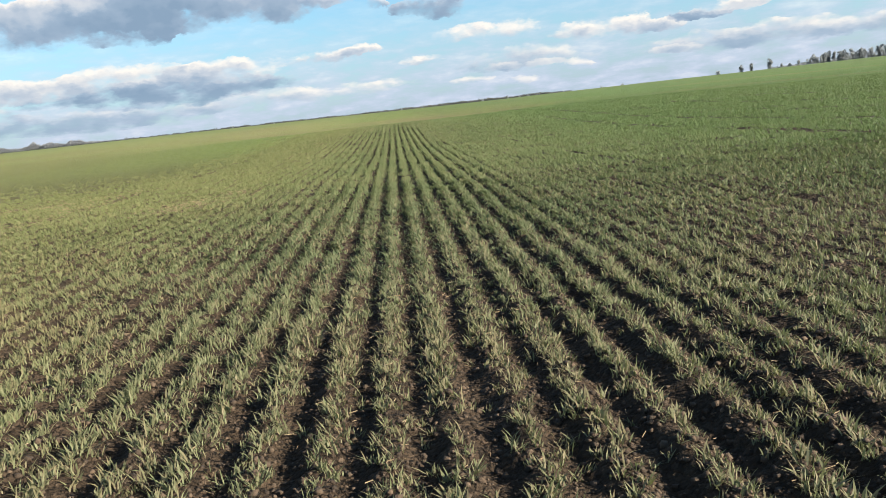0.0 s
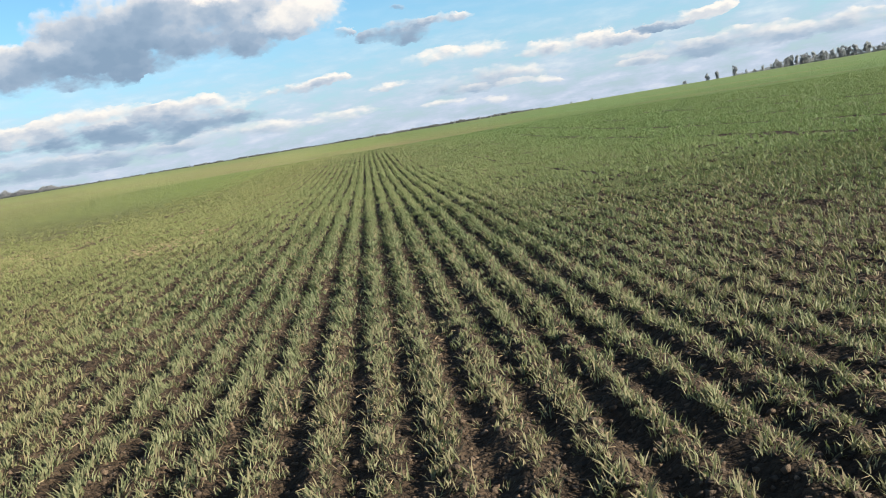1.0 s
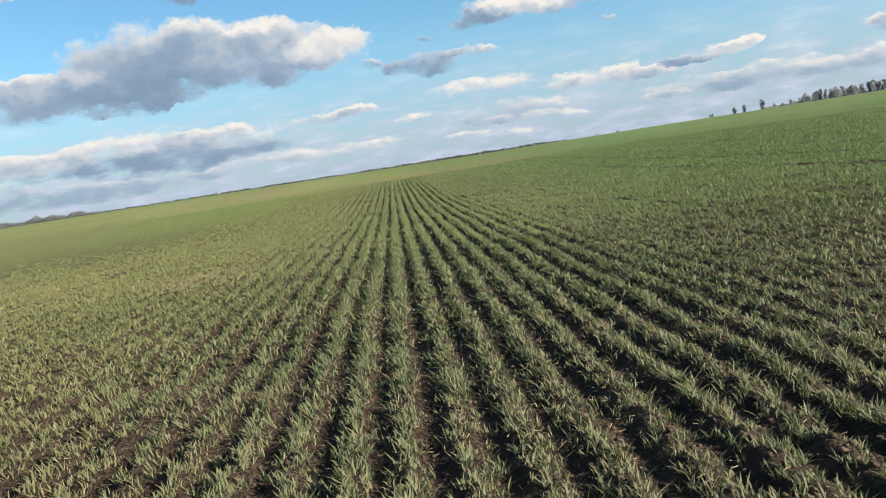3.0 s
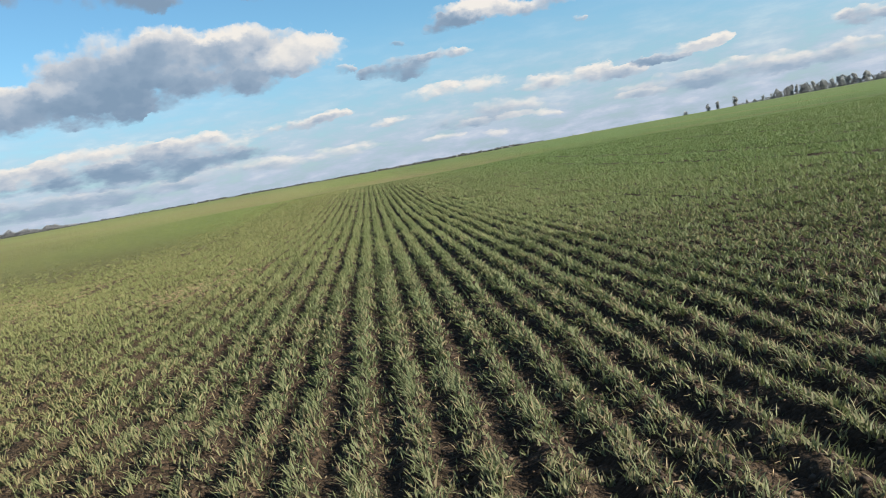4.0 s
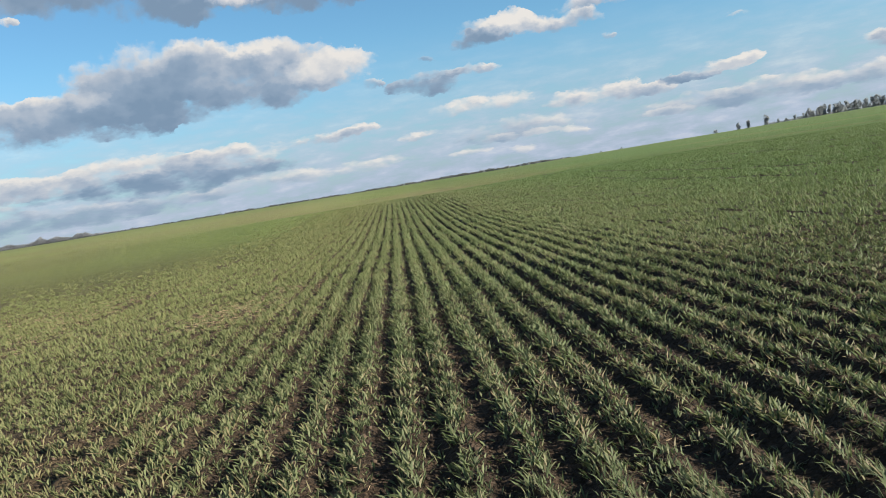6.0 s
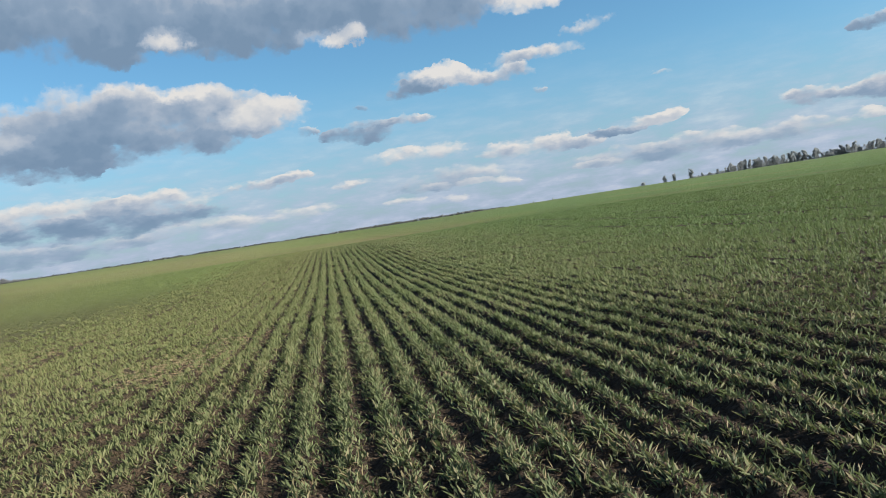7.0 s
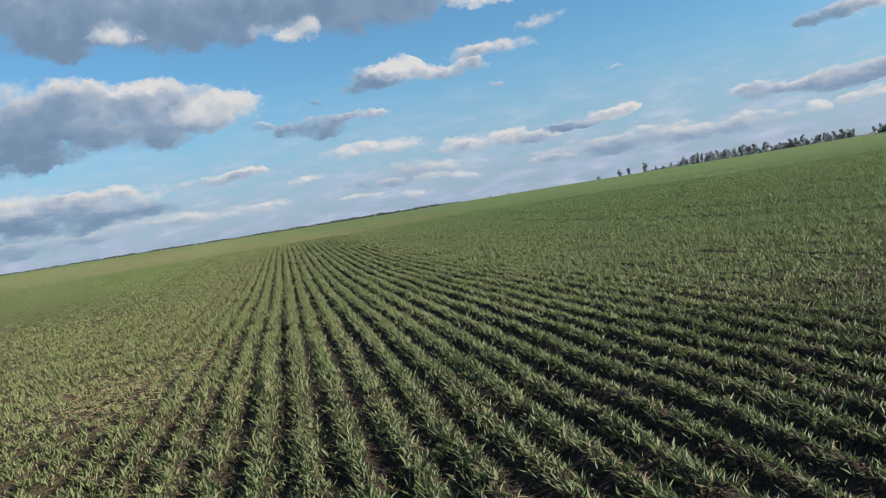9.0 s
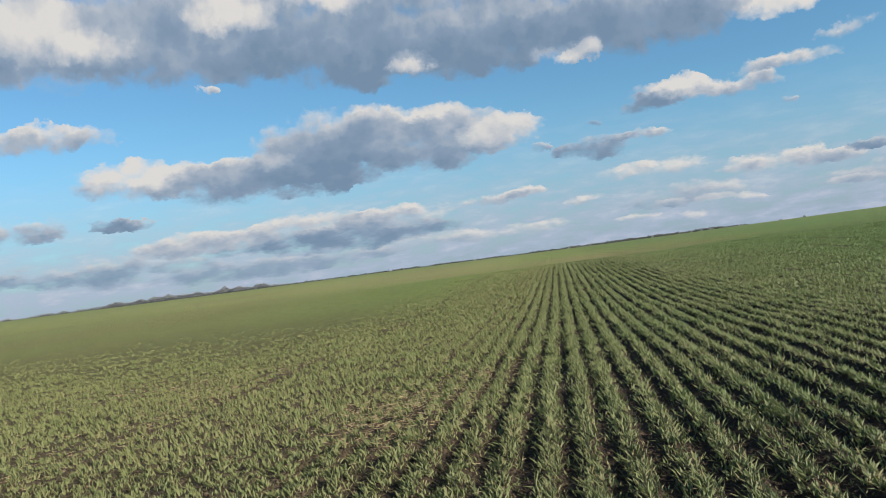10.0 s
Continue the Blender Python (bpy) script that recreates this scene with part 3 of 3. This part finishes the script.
# ---------------------------------------------------------------- clods and straw
CUBE_V = np.array([(a, b, c) for a in (-1, 1) for b in (-1, 1) for c in (-1, 1)], float) * 0.62
CUBE_F = np.array([(0, 1, 3), (0, 3, 2), (4, 6, 7), (4, 7, 5), (0, 4, 5), (0, 5, 1), (2, 3, 7), (2, 7, 6), (0, 2, 6), (0, 6, 4), (1, 5, 7), (1, 7, 3)])


def build_clods():
    """Angular crumbs of earth, half sunk, turned every way."""
    n = 25000
    y = 2.0 + 14 * rng.uniform(0, 1, n) ** 1.5
    x = rng.uniform(-1, 1, n) * (0.8 + 0.62 * y) - 0.1 * y
    size = 0.006 + 0.018 * rng.uniform(0, 1, n) ** 2.4
    q = rng.normal(0, 1, (n, 4))
    q /= np.linalg.norm(q, axis=1, keepdims=True)
    a, b, c, d = q.T
    R = np.stack([1 - 2 * (c * c + d * d), 2 * (b * c - d * a), 2 * (b * d + c * a), 2 * (b * c + d * a), 1 - 2 * (b * b + d * d), 2 * (c * d - b * a),
                  2 * (b * d - c * a), 2 * (c * d + b * a), 1 - 2 * (b * b + c * c)], 1).reshape(n, 3, 3)
    v = CUBE_V[None] * (1 + 0.7 * (rng.uniform(0, 1, (n, 8, 3)) - 0.5)) * size[:, None, None]
    v = np.einsum("nij,nkj->nki", R, v)
    v[:, :, 2] *= 0.75
    v = v + np.stack([x, y, soil_height(x, y) + size * 0.1], 1)[:, None]
    f = (CUBE_F[None] + (np.arange(n) * 8)[:, None, None]).reshape(-1, 3)
    tagged(new("soil_clods", mesh_of("soil_clods", v.reshape(-1, 3), f, CLOD)), "loose brown clods scattered between the wheat rows", "soil clods", kind="stuff")


def build_straw():
    xs, ys = [], []
    for cx, cy, rx, ry, n in ((-4.6, 17.6, 0.45, 0.8, 900), (-3.9, 19.8, 0.35, 0.6, 420), (-8.1, 20.5, 0.4, 3.0, 900), (-9.8, 22.3, 1.0, 1.0, 600), (0.2, 4.5, 2.5, 2.5, 500), (1.5, 8.5, 3.0, 3.0, 900), (-2.0, 12.0, 4.0, 4.0, 500)):
        xs.append(rng.normal(cx, rx, n))
        ys.append(np.maximum(rng.normal(cy, ry, n), 1.8))
    x, y = np.concatenate(xs), np.concatenate(ys)
    n = len(x)
    a, ln = rng.uniform(0, 2 * np.pi, n), rng.uniform(0.02, 0.05, n) * np.where(x < -3, 1.8, 1.0)
    z = soil_height(x, y) + 0.012 + 0.03 * rng.uniform(0, 1, n)
    d = np.stack([np.cos(a), np.sin(a), rng.normal(0, 0.15, n)], 1) * (ln / 2)[:, None]
    s = np.stack([-np.sin(a), np.cos(a), np.zeros(n)], 1) * np.where(x < -3, 0.0026, 0.0015)[:, None]
    up = np.array([0, 0, 0.0035])
    c = np.stack([x, y, z], 1)
    pts = np.stack([c - d - s, c - d + s, c - d + up, c + d - s, c + d + s, c + d + up], 1).reshape(-1, 3)
    tri = np.array([[0, 1, 4], [0, 4, 3], [1, 2, 5], [1, 5, 4], [2, 0, 3], [2, 3, 5]])
    f = (np.arange(n)[:, None, None] * 6 + tri[None]).reshape(-1, 3)
    tagged(new("straw_litter", mesh_of("straw_litter", pts, f, STRAW)), "pale dry straw litter lying on the soil", "straw", kind="stuff")


build_clods()
build_straw()

# ---------------------------------------------------------------- far trees


def trunk_mesh(height, radius, limbs):
    """A tapered trunk with a few limbs, as six-sided tubes."""
    V, F, base = [], [], 0
    ways = [(np.zeros(3), np.array([rng.normal(0, 0.2), rng.normal(0, 0.2), height * 0.8]), radius)]
    for _ in range(limbs):
        a, h = rng.uniform(0, 2 * np.pi), rng.uniform(0.25, 0.6) * height
        ways.append((np.array([0, 0, h]), np.array([math.cos(a) * height * 0.2, math.sin(a) * height * 0.2, h + height * rng.uniform(0.15, 0.3)]), radius * 0.45))
    for p, q, r in ways:
        for s in range(4):
            c, rr = p + (q - p) * s / 3, r * (1 - 0.75 * s / 3)
            for j in range(6):
                V.append((c[0] + rr * math.cos(j * math.pi / 3), c[1] + rr * math.sin(j * math.pi / 3), c[2] - (0.4 if s == 0 and p[2] == 0 else 0)))
            if s:
                for j in range(6):
                    F.append((base + (s - 1) * 6 + j, base + (s - 1) * 6 + (j + 1) % 6, base + s * 6 + (j + 1) % 6, base + s * 6 + j))
        base += 24
    return mesh_of("trunk", V, F, BARK)


def crown_points(n, height, width, low):
    """Leaf clump places inside an uneven crown made of several lobes."""
    lobes = [(rng.normal(0, width * 0.22), rng.normal(0, width * 0.22), rng.uniform(low + 0.02, 0.86) * height, rng.uniform(0.2, 0.38) * width) for _ in range(9)]
    out = []
    while len(out) < n:
        cx, cy, cz, r = lobes[rng.integers(len(lobes))]
        p = rng.normal(0, 1, 3)
        p *= r * rng.uniform(0.4, 1) ** 0.5 / np.linalg.norm(p)
        p = p * (1, 1, 1.35) + (cx, cy, cz)
        if low * height < p[2] < height:
            out.append(p)
    return np.array(out)


def clump_mesh(name, centres, size, mat):
    """Small leaf clumps: three-cornered flakes turned every way, three to a clump."""
    c = np.repeat(centres, 3, 0)
    n = len(c)
    pts = c[:, None] + rng.normal(0, size, (n, 3, 3))
    return mesh_of(name, pts.reshape(-1, 3), np.arange(n * 3).reshape(-1, 3), mat)


def build_tree(height, width, low, label):
    ob = tagged(new("tree"), label, "tree", "trees along the field edge")
    for name, me in (("trunk", trunk_mesh(height, 0.022 * height, 5)), ("crown", clump_mesh("crown", crown_points(260, height, width, low), 0.044 * height, HAZED_FOLIAGE))):
        new(name, me).parent = ob
    return ob


def at_heading(az, far):
    """A place on the land at a heading (degrees, left is plus) and distance from the middle of the path."""
    x, y = -1.4 - far * math.sin(radians(az)), 5 + far * math.cos(radians(az))
    return x, y, float(land(np.array(x), np.array(y)))


def plant(kinds, az, far, scale):
    src = kinds[rng.integers(len(kinds))]
    x, y, z = at_heading(az, far)
    ob = copy_thing(src, pose(x, y, z - 1.0, 0, 0, rng.uniform(0, 360)))
    ob.scale = (scale * rng.uniform(0.65, 1.0), scale * rng.uniform(0.65, 1.0), scale)
    return ob


TREES = [build_tree(10, 5.5, 0.0, "tall grey-green tree, paled by haze, at the far field edge"), build_tree(9, 4.0, 0.0, "tall grey-green tree, paled by haze, at the far field edge"),
         build_tree(8, 6.0, 0.0, "broad grey-green tree, paled by haze, at the far field edge"), build_tree(10, 3.4, 0.0, "slender grey-green tree, paled by haze, at the far field edge")]
# single trees before the long row, then the row itself
for az, s in ((-23.55, 0.75), (-24.2, 0.85), (-25.35, 1.05), (-26.0, 0.5), (-26.5, 0.6), (-27.0, 0.62)):
    plant(TREES, az, 1010, s * 1.2)
a = -27.5
while a > -43:
    if value_noise(np.array(a * 0.9), np.array(0.5), 21) > 0.25:
        plant(TREES, a, 1000 + rng.uniform(-15, 40), rng.uniform(0.8, 1.45))
    a -= rng.uniform(0.10, 0.28)
for i, src in enumerate(TREES):
    x, y, z = at_heading(-28.4 - 3.1 * i, 1020)
    src.matrix_world = pose(x, y, z - 0.3)


def build_bush(height, width):
    ob = tagged(new("bush"), "low dark bush on the skyline", "bush", "bushes on the skyline")
    new("stem", trunk_mesh(height * 0.6, 0.06, 3)).parent = ob
    new("crown", clump_mesh("crown", crown_points(90, height, width, 0.05), 0.09 * height, HAZED_FOLIAGE)).parent = ob
    return ob


BUSHES = [build_bush(4.0, 4.5), build_bush(3.0, 5.0)]
for az, s in ((10.9, 0.9), (8.1, 0.8), (5.9, 0.8), (-0.7, 0.9), (-2.2, 0.8), (-8.2, 0.8), (-9.0, 0.9), (-10.2, 1.0), (-14.6, 0.8), (-16.0, 0.9), (-17.4, 0.7), (-22.1, 1.3), (-12.0, 1.1)):
    plant(BUSHES, az, 1000, s)
for az, src in zip((-6.4, -9.6), BUSHES):
    x, y, z = at_heading(az, 1000)
    src.matrix_world = pose(x, y, z - 0.3)


def far_growth(name, a0, a1, far, height, count, mat, label):
    """A distant belt of wood or hedge, as one mass of leaf and twig clumps with a broken top."""
    az = rng.uniform(a0, a1, count)
    d = far + rng.uniform(0, 60, count)
    x, y = -1.4 - d * np.sin(np.radians(az)), 5 + d * np.cos(np.radians(az))
    tall = height * (0.35 + 0.65 * value_noise(az * 2.2, az * 0 + 0.5, 31)) * (0.7 + 0.3 * value_noise(az * 9, az * 0 + 0.5, 32))
    ends = smooth(a0, a0 + 0.15 * (a1 - a0), az) * smooth(a1, a1 - 0.15 * (a1 - a0), az)
    z = land(x, y) - 0.5 + rng.uniform(0, 1, count) * tall * (0.3 + 0.7 * ends)
    tagged(new(name, clump_mesh(name, np.stack([x, y, z], 1), 1.0, mat)), label, "woodland", kind="stuff")


far_growth("far_wood", 17.0, 39.0, 1500, 9.5, 9000, HAZED_TWIGS, "leafless wood on the far skyline, greyed by haze")
far_growth("far_wood", 19.5, 31.5, 1480, 17.0, 14000, HAZED_TWIGS, "tall leafless wood on the far skyline, greyed by haze")
far_growth("far_hedge", 2.0, 20.0, 1300, 5.0, 6000, HEDGE, "low brown hedge on the far skyline")
far_growth("far_hedge", -12.5, 3.5, 1150, 4.6, 5000, HEDGE, "low dark hedge on the far skyline")
far_growth("far_hedge", 15.0, 39.0, 1440, 5.0, 9000, HEDGE, "low dark hedge below the far grey wood")
far_growth("far_hedge", -43.5, -25.2, 1015, 3.2, 2600, HAZED_FOLIAGE, "grey-green undergrowth, paled by haze, along the far row of trees")


def build_wheat_around():
    """The same rows behind and beside the path, more thinly built."""
    V, F, base = [], [], 0
    for k in range(-95, 95):
        centre = FIRST + SPACING * (k + 0.5)
        end = row_start(centre)
        n = int((end + 10.0) * 18)
        py = np.repeat(rng.uniform(-10.0, end, n), 2)
        px = centre + wander(py, k) + np.clip(rng.normal(0, 0.05, 2 * n), -0.13, 0.13)
        v, f = leaves(px, py, soil_height(px, py) - 0.006, 0.075 * rng.uniform(0.6, 1.2, 2 * n), 0.028 * rng.uniform(0.7, 1.3, 2 * n), 3)
        V.append(v)
        F.append(f + base)
        base += len(v)
    tagged(new("wheat_field", mesh_of("wheat_field", np.concatenate(V), np.concatenate(F), LEAF)), "young green winter wheat in drilled rows", "crop", kind="stuff")


build_wheat_around()
